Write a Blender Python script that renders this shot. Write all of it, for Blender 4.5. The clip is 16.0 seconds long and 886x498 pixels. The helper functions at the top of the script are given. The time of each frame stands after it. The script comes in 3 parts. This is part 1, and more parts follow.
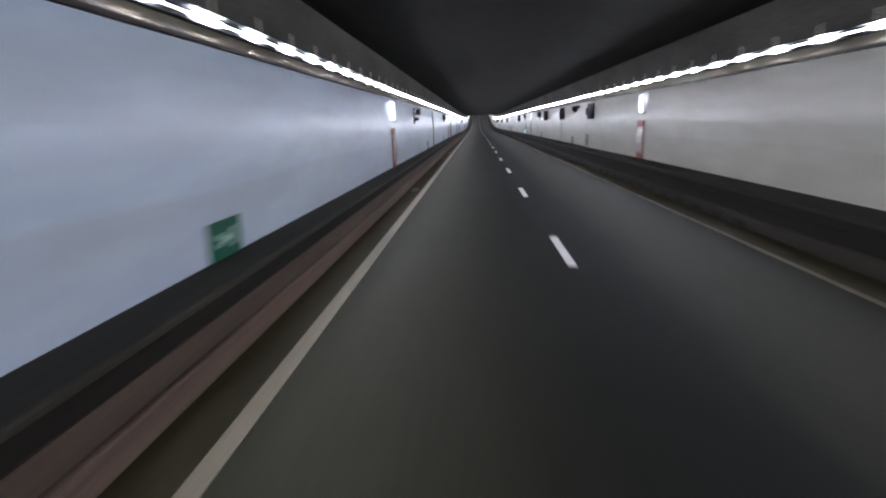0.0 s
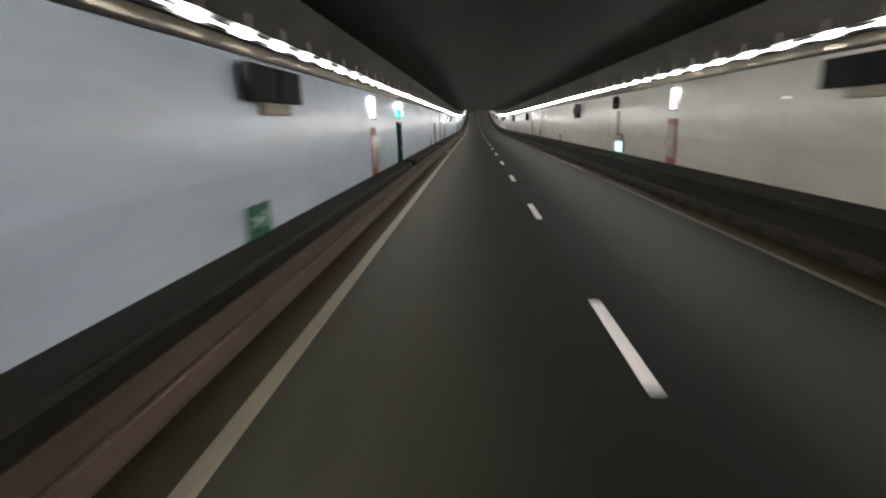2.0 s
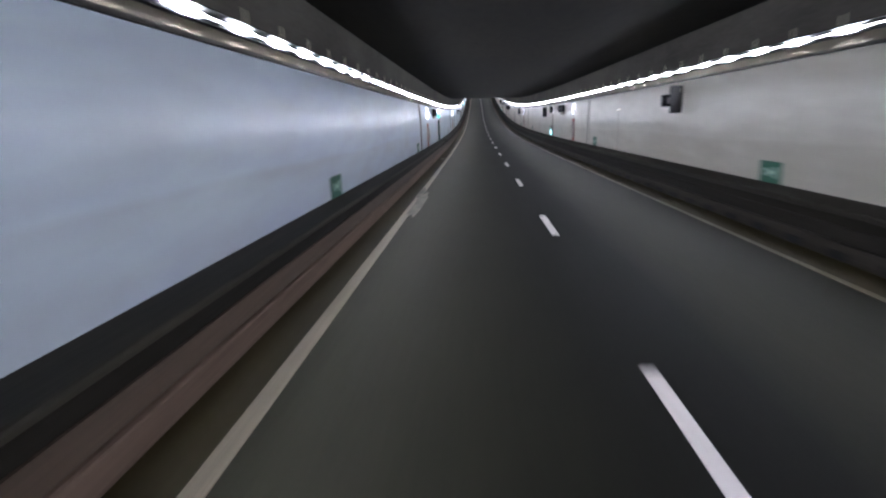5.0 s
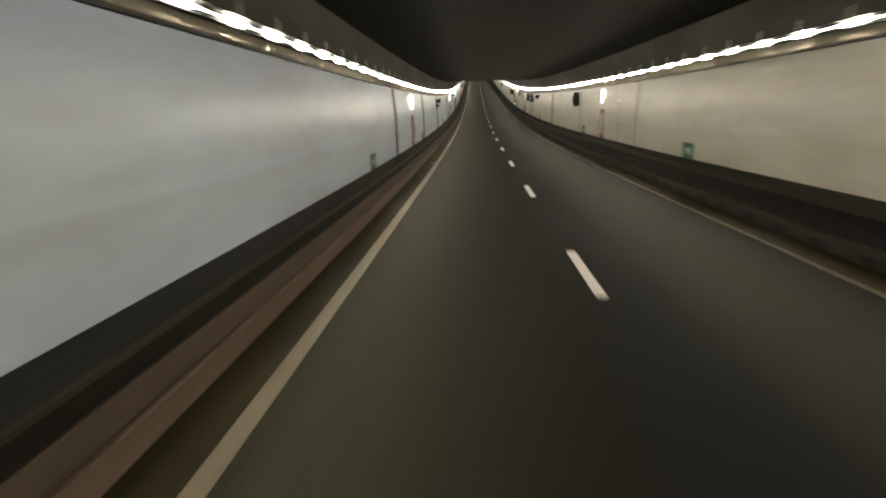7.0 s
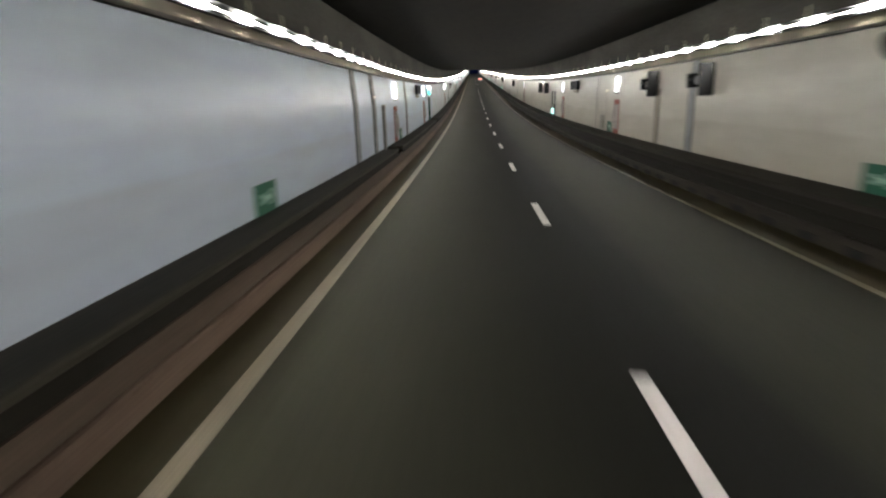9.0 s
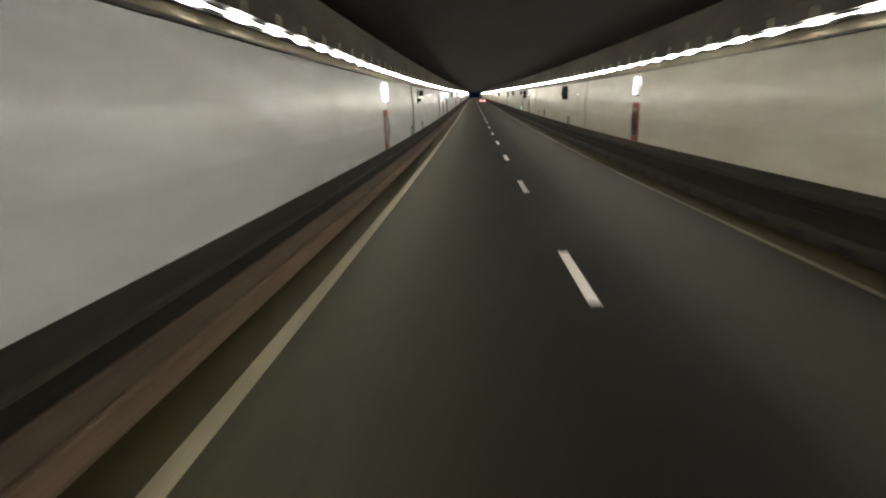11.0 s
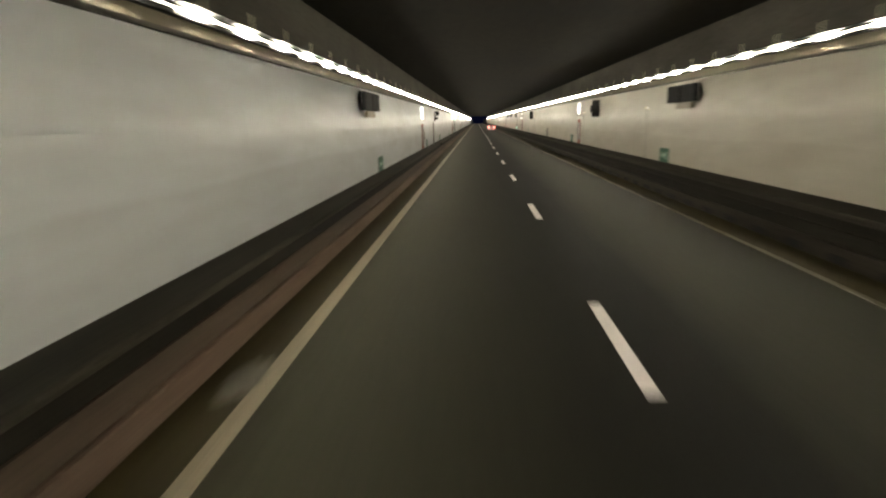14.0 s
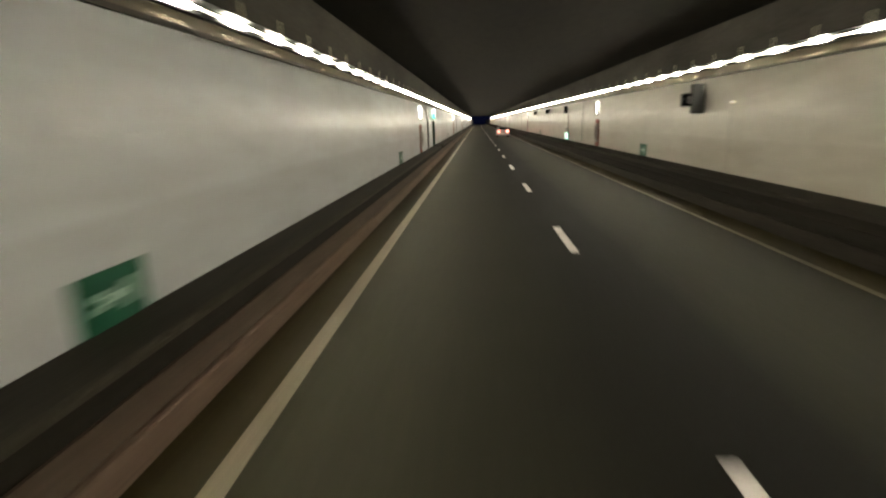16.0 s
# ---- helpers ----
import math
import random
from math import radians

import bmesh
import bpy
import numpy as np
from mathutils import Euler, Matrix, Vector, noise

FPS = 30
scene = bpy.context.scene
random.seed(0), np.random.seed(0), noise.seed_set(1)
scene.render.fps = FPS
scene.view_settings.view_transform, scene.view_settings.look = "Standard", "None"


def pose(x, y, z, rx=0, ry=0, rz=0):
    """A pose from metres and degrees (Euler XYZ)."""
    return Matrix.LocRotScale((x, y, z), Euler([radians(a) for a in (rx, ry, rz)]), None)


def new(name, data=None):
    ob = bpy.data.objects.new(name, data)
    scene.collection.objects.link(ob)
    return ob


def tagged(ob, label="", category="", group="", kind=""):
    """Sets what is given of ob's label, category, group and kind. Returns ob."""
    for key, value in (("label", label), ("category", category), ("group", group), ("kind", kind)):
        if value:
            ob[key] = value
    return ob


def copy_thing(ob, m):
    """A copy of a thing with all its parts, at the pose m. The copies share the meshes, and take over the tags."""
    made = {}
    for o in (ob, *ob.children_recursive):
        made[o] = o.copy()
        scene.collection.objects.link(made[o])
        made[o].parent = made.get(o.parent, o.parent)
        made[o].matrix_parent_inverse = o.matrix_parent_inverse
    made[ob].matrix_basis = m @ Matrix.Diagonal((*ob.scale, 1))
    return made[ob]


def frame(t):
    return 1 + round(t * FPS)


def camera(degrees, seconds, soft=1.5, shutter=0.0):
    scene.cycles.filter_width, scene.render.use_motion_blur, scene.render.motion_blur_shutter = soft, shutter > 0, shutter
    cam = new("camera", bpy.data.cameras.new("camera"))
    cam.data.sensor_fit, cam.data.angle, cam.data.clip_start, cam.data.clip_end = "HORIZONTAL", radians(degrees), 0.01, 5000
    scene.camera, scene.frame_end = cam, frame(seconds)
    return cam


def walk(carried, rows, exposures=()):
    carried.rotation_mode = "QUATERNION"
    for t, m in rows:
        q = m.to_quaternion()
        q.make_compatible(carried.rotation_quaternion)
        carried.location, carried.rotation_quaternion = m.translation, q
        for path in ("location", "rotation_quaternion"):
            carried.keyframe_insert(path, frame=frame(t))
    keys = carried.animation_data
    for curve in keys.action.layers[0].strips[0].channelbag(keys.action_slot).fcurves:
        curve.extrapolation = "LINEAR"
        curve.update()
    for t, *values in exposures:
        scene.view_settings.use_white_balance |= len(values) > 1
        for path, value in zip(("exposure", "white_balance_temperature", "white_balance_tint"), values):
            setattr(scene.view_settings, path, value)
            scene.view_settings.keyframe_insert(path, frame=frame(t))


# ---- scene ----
# A road tunnel at night: two lanes, white clad walls, a strip of lamps on either side.
# y is the station along the tunnel, x = 0 is the lane line, heights are above the road.

# ---- road profile ----
CURV = [0.02, 0.024, 0.006, -0.016, -0.06, -0.01, 0.339, 0.772, 0.879, 0.566, 0.097, 0.0, 0.0]
KNOT_S = [-80, -40, 0, 40, 80, 120, 160, 200, 240, 280, 320, 360, 1200]
_s = np.arange(-120.0, 1300.0, 1.0)
_k = np.interp(_s, KNOT_S, CURV) * 1e-3
_g = np.cumsum(_k)
_g = _g - np.interp(0.0, _s, _g) - 0.0452
_z = np.cumsum(_g)
_z = _z - np.interp(0.0, _s, _z)


def road_z(s):
    return float(np.interp(s, _s, _z))


def slope(s):
    return math.atan((road_z(s + 2.0) - road_z(s - 2.0)) / 4.0)


def at(s, x=0.0, h=0.0, turn=0.0):
    """A place at station s, x across and h over the road, tilted with the road's grade."""
    return Matrix.Translation((x, s, road_z(s) + h)) @ Matrix.Rotation(slope(s), 4, "X") @ Matrix.Rotation(radians(turn), 4, "Z")


# ---- camera ----
EYE = 2.412
cam = camera(77.6, 16.0, soft=2.2, shutter=0.44)
# seconds, station, across, lift, yaw, pitch against the road, lean
RIDE = [
    (0.0, -10.35, -1.596, 0.009, 3.80, -12.78, 1.90),
    (0.5, 1.98, -1.629, 0.019, 3.83, -12.89, 1.99),
    (1.0, 14.38, -1.642, 0.009, 3.81, -12.83, 2.04),
    (1.5, 26.76, -1.652, 0.021, 3.64, -13.01, 1.78),
    (2.0, 39.14, -1.580, 0.006, 3.63, -12.92, 1.95),
    (2.5, 51.61, -1.527, 0.007, 3.67, -12.95, 1.82),
    (3.0, 64.01, -1.477, -0.007, 3.53, -12.82, 1.75),
    (3.5, 76.32, -1.471, 0.019, 3.51, -12.93, 1.79),
    (4.0, 88.73, -1.486, 0.013, 3.62, -12.74, 1.96),
    (4.5, 100.95, -1.551, 0.006, 3.78, -12.80, 2.16),
    (5.0, 113.27, -1.631, 0.001, 3.87, -12.95, 2.10),
    (5.6, 128.02, -1.645, 0.008, 3.85, -13.13, 2.08),
    (6.2, 142.78, -1.650, 0.015, 3.82, -13.30, 2.06),
    (6.9, 160.15, -1.650, 0.020, 3.77, -13.50, 2.04),
    (7.5, 174.98, -1.645, 0.020, 3.71, -13.68, 2.04),
    (8.0, 187.12, -1.567, -0.021, 3.63, -14.06, 2.11),
    (8.5, 200.10, -1.524, -0.021, 3.61, -14.20, 1.97),
    (9.0, 212.59, -1.479, -0.008, 3.43, -14.23, 1.73),
    (9.5, 225.00, -1.476, -0.030, 3.37, -14.30, 1.55),
    (10.1, 239.83, -1.475, -0.026, 3.38, -14.22, 1.52),
    (10.7, 254.66, -1.474, -0.022, 3.40, -14.14, 1.49),
    (11.4, 271.95, -1.472, -0.018, 3.44, -14.04, 1.46),
    (12.0, 286.78, -1.471, -0.015, 3.48, -13.94, 1.43),
    (12.5, 298.91, -1.462, -0.017, 3.47, -13.76, 1.72),
    (13.0, 311.40, -1.445, -0.021, 3.60, -13.31, 1.53),
    (13.5, 323.70, -1.469, -0.016, 3.73, -13.06, 1.76),
    (14.0, 335.98, -1.535, 0.009, 3.70, -12.98, 1.42),
    (14.5, 348.09, -1.633, 0.008, 3.68, -13.00, 1.27),
    (15.0, 360.15, -1.670, -0.016, 3.79, -12.99, 1.35),
    (15.5, 372.33, -1.720, 0.010, 3.84, -13.06, 1.22),
    (16.0, 384.54, -1.763, 0.009, 3.82, -12.97, 1.49),
]
ROWS = []
for t, s, x, lift, yaw, pitch, lean in RIDE:
    tilt = 90 + pitch + math.degrees(slope(s))
    ROWS.append((t, pose(x, s, road_z(s) + EYE + lift, 0, 0, yaw) @ pose(0, 0, 0, tilt) @ pose(0, 0, 0, 0, 0, -lean)))
# seconds, stops, kelvin, tint: the film turns bluish in its first half
GRADE = [
    (0.0, 0.05, 5150, 23), (0.5, 0.05, 5250, 23), (1.0, 0.0, 5700, 17), (1.5, 0.0, 5650, 17), (2.0, 0.0, 5850, 16), (2.5, 0.0, 5850, 16),
    (3.0, 0.0, 5800, 16), (3.5, 0.0, 5850, 16), (4.0, 0.0, 5700, 17), (4.5, 0.0, 5650, 17), (5.0, 0.05, 5150, 23), (5.2, 0.0, 6800, 12),
    (7.3, 0.0, 6800, 12), (7.5, 0.0, 5800, 15), (8.0, 0.0, 5750, 16), (8.5, 0.0, 5700, 16), (9.0, 0.0, 5950, 15), (9.5, 0.0, 5900, 15),
    (12.0, -0.06, 6800, 11), (16.0, -0.04, 7000, 11),
]
walk(cam, ROWS, GRADE)

# ---- world and light ----
LAMP = 226.0
night = bpy.data.worlds.new("night")
night.use_nodes = True
night.node_tree.nodes["Background"].inputs[0].default_value = (0.012, 0.018, 0.07, 1)
night.node_tree.nodes["Background"].inputs[1].default_value = 0.15
scene.world = night
scene.view_settings.exposure = 0.0


# ---- materials ----
def nodes_of(name, rough=0.6, metal=0.0):
    m = bpy.data.materials.new(name)
    m.use_nodes = True
    t = m.node_tree
    b = t.nodes["Principled BSDF"]
    b.inputs["Roughness"].default_value = rough
    b.inputs["Metallic"].default_value = metal
    return m, t, b


def grime(name, a, b, rough=0.6, metal=0.0, scale=(1, 1, 1), big=0.6, fine=14.0, bump=0.15, lo=0.35, hi=0.65, space="pos", gloss=0.12, spec=0.5):
    """Two colours mixed by a coarse and a fine noise, with relief and uneven gloss."""
    m, t, bs = nodes_of(name, rough, metal)
    bs.inputs["Specular IOR Level"].default_value = spec
    n, l = t.nodes, t.links
    if space == "pos":
        src = n.new("ShaderNodeNewGeometry").outputs["Position"]
    else:
        src = n.new("ShaderNodeTexCoord").outputs["Object"]
    mp = n.new("ShaderNodeMapping")
    mp.inputs["Scale"].default_value = scale
    l.new(src, mp.inputs["Vector"])
    n1, n2 = n.new("ShaderNodeTexNoise"), n.new("ShaderNodeTexNoise")
    n1.inputs["Scale"].default_value, n1.inputs["Detail"].default_value = big, 5
    n2.inputs["Scale"].default_value, n2.inputs["Detail"].default_value = fine, 4
    l.new(mp.outputs[0], n1.inputs["Vector"])
    l.new(mp.outputs[0], n2.inputs["Vector"])
    add = n.new("ShaderNodeMath")
    add.operation = "MULTIPLY_ADD"
    add.inputs[1].default_value = 0.3
    l.new(n2.outputs[0], add.inputs[0])
    sub = n.new("ShaderNodeMath")
    sub.operation = "MULTIPLY"
    sub.inputs[1].default_value = 0.7
    l.new(n1.outputs[0], sub.inputs[0])
    l.new(sub.outputs[0], add.inputs[2])
    ramp = n.new("ShaderNodeMapRange")
    ramp.inputs["From Min"].default_value, ramp.inputs["From Max"].default_value = lo, hi
    l.new(add.outputs[0], ramp.inputs["Value"])
    mix = n.new("ShaderNodeMix")
    mix.data_type = "RGBA"
    mix.inputs["A"].default_value, mix.inputs["B"].default_value = (*a, 1), (*b, 1)
    l.new(ramp.outputs[0], mix.inputs["Factor"])
    l.new(mix.outputs["Result"], bs.inputs["Base Color"])
    rr = n.new("ShaderNodeMapRange")
    rr.inputs["To Min"].default_value, rr.inputs["To Max"].default_value = rough - gloss, rough + gloss
    l.new(n1.outputs[0], rr.inputs["Value"])
    l.new(rr.outputs[0], bs.inputs["Roughness"])
    if bump:
        bp = n.new("ShaderNodeBump")
        bp.inputs["Strength"].default_value, bp.inputs["Distance"].default_value = bump, 0.01
        l.new(n2.outputs[0], bp.inputs["Height"])
        l.new(bp.outputs[0], bs.inputs["Normal"])
    return m, mix, t, bs


def glow(name, colour, strength):
    m, t, b = nodes_of(name, 0.4)
    b.inputs["Base Color"].default_value = (*colour, 1)
    b.inputs["Emission Color"].default_value = (*colour, 1)
    b.inputs["Emission Strength"].default_value = strength
    return m


ASPHALT, _mix, _t, _b = grime("worn_asphalt_light_bands", (0.0103, 0.0102, 0.0066), (0.0146, 0.0144, 0.0094), 0.68, scale=(1.6, 0.12, 1), big=0.8, fine=9, bump=0.12, spec=0.065, lo=0.3, hi=0.7, gloss=0.05)
# oil-dark middle along the lane line, wheel tracks in either lane with their gloss painted paler
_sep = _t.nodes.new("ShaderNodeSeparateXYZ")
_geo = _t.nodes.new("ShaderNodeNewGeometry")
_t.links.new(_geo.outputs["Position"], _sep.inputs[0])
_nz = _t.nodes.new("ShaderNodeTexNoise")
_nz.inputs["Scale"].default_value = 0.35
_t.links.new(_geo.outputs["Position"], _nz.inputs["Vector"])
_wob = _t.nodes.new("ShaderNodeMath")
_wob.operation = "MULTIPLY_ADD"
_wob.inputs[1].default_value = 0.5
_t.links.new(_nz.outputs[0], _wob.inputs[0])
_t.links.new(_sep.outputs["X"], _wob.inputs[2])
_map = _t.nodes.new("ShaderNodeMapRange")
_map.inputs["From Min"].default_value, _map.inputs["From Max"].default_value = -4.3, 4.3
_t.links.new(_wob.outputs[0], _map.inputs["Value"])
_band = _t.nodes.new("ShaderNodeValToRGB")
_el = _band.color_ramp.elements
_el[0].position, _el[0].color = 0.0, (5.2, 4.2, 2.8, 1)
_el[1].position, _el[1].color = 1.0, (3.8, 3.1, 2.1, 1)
# near lane paler for its stronger light, gutters lifted to offset barrier shade
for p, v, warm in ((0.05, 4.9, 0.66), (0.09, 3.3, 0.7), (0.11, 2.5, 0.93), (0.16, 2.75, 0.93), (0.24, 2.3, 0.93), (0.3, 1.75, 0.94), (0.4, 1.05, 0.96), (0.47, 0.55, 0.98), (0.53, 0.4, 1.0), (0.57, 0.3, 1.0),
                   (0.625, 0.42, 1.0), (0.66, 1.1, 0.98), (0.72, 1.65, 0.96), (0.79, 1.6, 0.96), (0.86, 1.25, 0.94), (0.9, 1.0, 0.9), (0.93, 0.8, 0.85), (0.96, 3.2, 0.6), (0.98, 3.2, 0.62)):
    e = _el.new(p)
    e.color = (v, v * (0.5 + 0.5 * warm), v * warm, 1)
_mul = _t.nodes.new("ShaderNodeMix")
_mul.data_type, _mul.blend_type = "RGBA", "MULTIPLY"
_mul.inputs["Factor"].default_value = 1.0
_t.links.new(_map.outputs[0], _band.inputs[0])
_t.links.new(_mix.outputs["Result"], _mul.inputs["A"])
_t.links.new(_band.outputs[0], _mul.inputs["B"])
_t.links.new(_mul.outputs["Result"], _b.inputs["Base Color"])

PAINT = grime("worn_road_paint", (0.56, 0.515, 0.495), (0.7, 0.66, 0.645), 0.6, scale=(3, 0.6, 1), big=2.5, fine=30, bump=0.2)[0]
EDGE_PAINT = grime("worn_edge_paint", (0.14, 0.115, 0.074), (0.25, 0.208, 0.138), 0.65, scale=(3, 0.12, 1), big=1.2, fine=25, bump=0.2)[0]
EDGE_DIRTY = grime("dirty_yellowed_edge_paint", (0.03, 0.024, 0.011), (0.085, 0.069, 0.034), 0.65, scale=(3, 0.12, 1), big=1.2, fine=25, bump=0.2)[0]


def enamel(name, a, b, low):
    """Glossy cladding with soft clouds, thin run marks and a road-film below a wavering line."""
    m, mix, t, bs = grime(name, a, b, 0.33, scale=(1, 0.2, 1.1), big=0.55, fine=4, bump=0.015, lo=0.32, hi=0.66, gloss=0.03)
    n, l = t.nodes, t.links
    hgt = n.new("ShaderNodeAttribute")
    hgt.attribute_name = "height"
    pos = n.new("ShaderNodeNewGeometry").outputs["Position"]

    def noise(scale, size, detail):
        mp, nz = n.new("ShaderNodeMapping"), n.new("ShaderNodeTexNoise")
        mp.inputs["Scale"].default_value = scale
        nz.inputs["Scale"].default_value, nz.inputs["Detail"].default_value = size, detail
        l.new(pos, mp.inputs["Vector"])
        l.new(mp.outputs[0], nz.inputs["Vector"])
        return nz.outputs[0]

    def remap(src, lo, hi, to_lo, to_hi):
        r = n.new("ShaderNodeMapRange")
        for k, v in (("From Min", lo), ("From Max", hi), ("To Min", to_lo), ("To Max", to_hi)):
            r.inputs[k].default_value = v
        l.new(src, r.inputs["Value"])
        return r.outputs[0]

    def calc(op, p, q):
        c = n.new("ShaderNodeMath")
        c.operation = op
        for i, v in enumerate((p, q)):
            if isinstance(v, float):
                c.inputs[i].default_value = v
            else:
                l.new(v, c.inputs[i])
        return c.outputs[0]

    waver = remap(noise((0, 0.12, 0), 1.0, 2), 0.3, 0.7, -0.06, 0.06)
    film = remap(calc("ADD", hgt.outputs["Fac"], waver), 1.74, 1.82, 1.0, 0.0)
    smear = remap(noise((1, 0.35, 1.6), 0.8, 2), 0.42, 0.72, 0.0, 1.0)
    runs = remap(noise((1, 5, 0.25), 1.6, 3), 0.54, 0.72, 0.0, 0.12)
    dirt = calc("ADD", calc("ADD", calc("MULTIPLY", film, 0.25), calc("MULTIPLY", smear, 0.38)), runs)
    two = n.new("ShaderNodeMix")
    two.data_type = "RGBA"
    l.new(calc("MINIMUM", dirt, 1.0), two.inputs["Factor"])
    l.new(mix.outputs["Result"], two.inputs["A"])
    two.inputs["B"].default_value = (*low, 1)
    l.new(two.outputs["Result"], bs.inputs["Base Color"])
    return m


# one white enamel; the left's stronger light and a blue cast sit in colour
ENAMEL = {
    -1: enamel("bright_side_enamel_cladding", (0.7, 0.727, 0.748), (0.86, 0.906, 0.945), (0.51, 0.515, 0.51)),
    -2: enamel("blue_cast_enamel_cladding", (0.63, 0.71, 0.92), (0.785, 0.9, 1.0), (0.53, 0.55, 0.6)),
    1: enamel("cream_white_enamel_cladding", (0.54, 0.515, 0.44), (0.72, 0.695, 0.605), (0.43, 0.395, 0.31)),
}
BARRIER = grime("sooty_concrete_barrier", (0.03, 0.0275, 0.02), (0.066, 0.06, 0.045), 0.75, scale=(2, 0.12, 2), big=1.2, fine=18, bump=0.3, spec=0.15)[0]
# darker copy of the left barrier, for the weaker light on the right
BARRIER_DARK = grime("dim_side_concrete_barrier", (0.022, 0.0195, 0.0145), (0.046, 0.041, 0.031), 0.75, scale=(2, 0.12, 2), big=1.2, fine=18, bump=0.3, spec=0.15)[0]
# rust stain whose colour is raised for headlight on the left kerb
KERB = grime("headlit_rust_kerb_face", (0.085, 0.06, 0.045), (0.21, 0.148, 0.112), 0.75, lo=0.25, hi=0.75, scale=(2, 0.1, 2), big=1.4, fine=18, bump=0.3, spec=0.15)[0]
KERB_MID = grime("darker_brown_kerb_course", (0.048, 0.036, 0.027), (0.132, 0.096, 0.07), 0.75, lo=0.25, hi=0.75, scale=(2, 0.1, 2), big=1.4, fine=18, bump=0.3, spec=0.15)[0]
# right kerb dimmed in colour for the weaker light on that side
KERB_DARK = grime("dim_side_kerb_face", (0.021, 0.018, 0.0135), (0.049, 0.042, 0.032), 0.75, scale=(2, 0.1, 2), big=1.4, fine=18, bump=0.3, spec=0.15)[0]
# shade below the ledge lip is put into this darker concrete
FACE_DARK = grime("shaded_black_concrete", (0.011, 0.0095, 0.0075), (0.026, 0.0225, 0.0175), 0.8, scale=(2, 0.12, 2), big=1.2, fine=18, bump=0.3, spec=0.12)[0]
CONCRETE = grime("grey_concrete", (0.06, 0.056, 0.047), (0.125, 0.117, 0.099), 0.8, scale=(1, 0.3, 1), big=0.8, fine=12, bump=0.3, spec=0.15)[0]
CEIL = grime("sooty_ceiling_board", (0.009, 0.0078, 0.0056), (0.027, 0.0235, 0.017), 0.85, scale=(0.5, 0.2, 1), big=0.5, fine=8, bump=0.2, spec=0.15)[0]
BLACK = grime("black_powder_coat", (0.004, 0.004, 0.0045), (0.01, 0.01, 0.01), 0.7, space="obj", big=4, fine=60, bump=0.05, spec=0.06)[0]
UNIT_GREY = grime("dark_grey_unit_paint", (0.022, 0.022, 0.023), (0.038, 0.038, 0.039), 0.65, space="obj", big=4, fine=60, bump=0.05, spec=0.2)[0]
SCREEN = grime("matt_black_screen", (0.004, 0.004, 0.005), (0.011, 0.011, 0.012), 0.7, space="obj", big=4, fine=60, bump=0.05, spec=0.2)[0]
JOINT = grime("grey_joint_cover_paint", (0.29, 0.295, 0.31), (0.43, 0.435, 0.455), 0.6, spec=0.3, big=2, fine=20, bump=0.1)[0]
JOINT_PALE = grime("cream_grey_joint_cover_paint", (0.5, 0.477, 0.408), (0.64, 0.615, 0.535), 0.4, spec=0.5, big=2, fine=20, bump=0.1)[0]
DARK = grime("dark_joint_rubber", (0.04, 0.039, 0.038), (0.085, 0.083, 0.08), 0.75, spec=0.2, big=2, fine=20, bump=0.2)[0]
STEEL = grime("brushed_steel", (0.84, 0.76, 0.72), (0.94, 0.89, 0.85), 0.24, 0.4, space="obj", scale=(1, 8, 0.6), big=4, fine=50, bump=0.05)[0]
GALV = grime("galvanised_steel", (0.3, 0.3, 0.29), (0.48, 0.48, 0.46), 0.45, 0.6, space="obj", big=5, fine=40, bump=0.05)[0]
STRAP = grime("pale_yellow_bracket_paint", (0.55, 0.5, 0.37), (0.75, 0.69, 0.52), 0.5, space="obj", big=5, fine=30, bump=0.05)[0]
LAMP_GLOW = grime("wall_strip_lamp_glow", (0.105, 0.094, 0.07), (0.17, 0.154, 0.118), 0.8, scale=(1, 0.3, 1), big=1.2, fine=12, bump=0.15, spec=0.2)[0]
SHADOW_LINE = grime("shadow_line_brown", (0.012, 0.0095, 0.007), (0.034, 0.027, 0.019), 0.6, scale=(1, 1.4, 1), big=1.5, fine=14, bump=0.2)[0]
RED = grime("red_enamel", (0.26, 0.04, 0.02), (0.38, 0.068, 0.033), 0.45, space="obj", big=3, fine=30, bump=0.04)[0]
GREEN = grime("green_sign_plate", (0.0, 0.085, 0.045), (0.006, 0.13, 0.065), 0.45, space="obj", big=4, fine=30, bump=0.03)[0]
DOOR_GREEN = grime("green_door_paint", (0.0, 0.042, 0.024), (0.002, 0.062, 0.036), 0.7, spec=0.02, space="obj", big=2, fine=20, bump=0.04)[0]
DOOR_GREY = grime("grey_door_paint", (0.18, 0.172, 0.172), (0.28, 0.268, 0.265), 0.5, space="obj", big=2, fine=20, bump=0.04)[0]
CABLE = grime("pale_grey_cable", (0.38, 0.36, 0.32), (0.5, 0.48, 0.43), 0.6, space="obj", big=3, fine=30, bump=0.04)[0]
DUCT_BROWN = grime("pale_brown_duct_paint", (0.3, 0.265, 0.205), (0.4, 0.355, 0.28), 0.6, space="obj", big=2, fine=20, bump=0.04)[0]
GREY_BOX = grime("grey_cabinet_paint", (0.3, 0.29, 0.25), (0.42, 0.41, 0.36), 0.5, space="obj", big=3, fine=30, bump=0.04)[0]
PALE = grime("pale_green_print", (0.35, 0.55, 0.45), (0.5, 0.68, 0.58), 0.5, space="obj", big=6, fine=30, bump=0.02)[0]
WHITE = grime("white_plastic", (0.7, 0.7, 0.68), (0.8, 0.8, 0.78), 0.4, space="obj", big=4, fine=30, bump=0.02)[0]
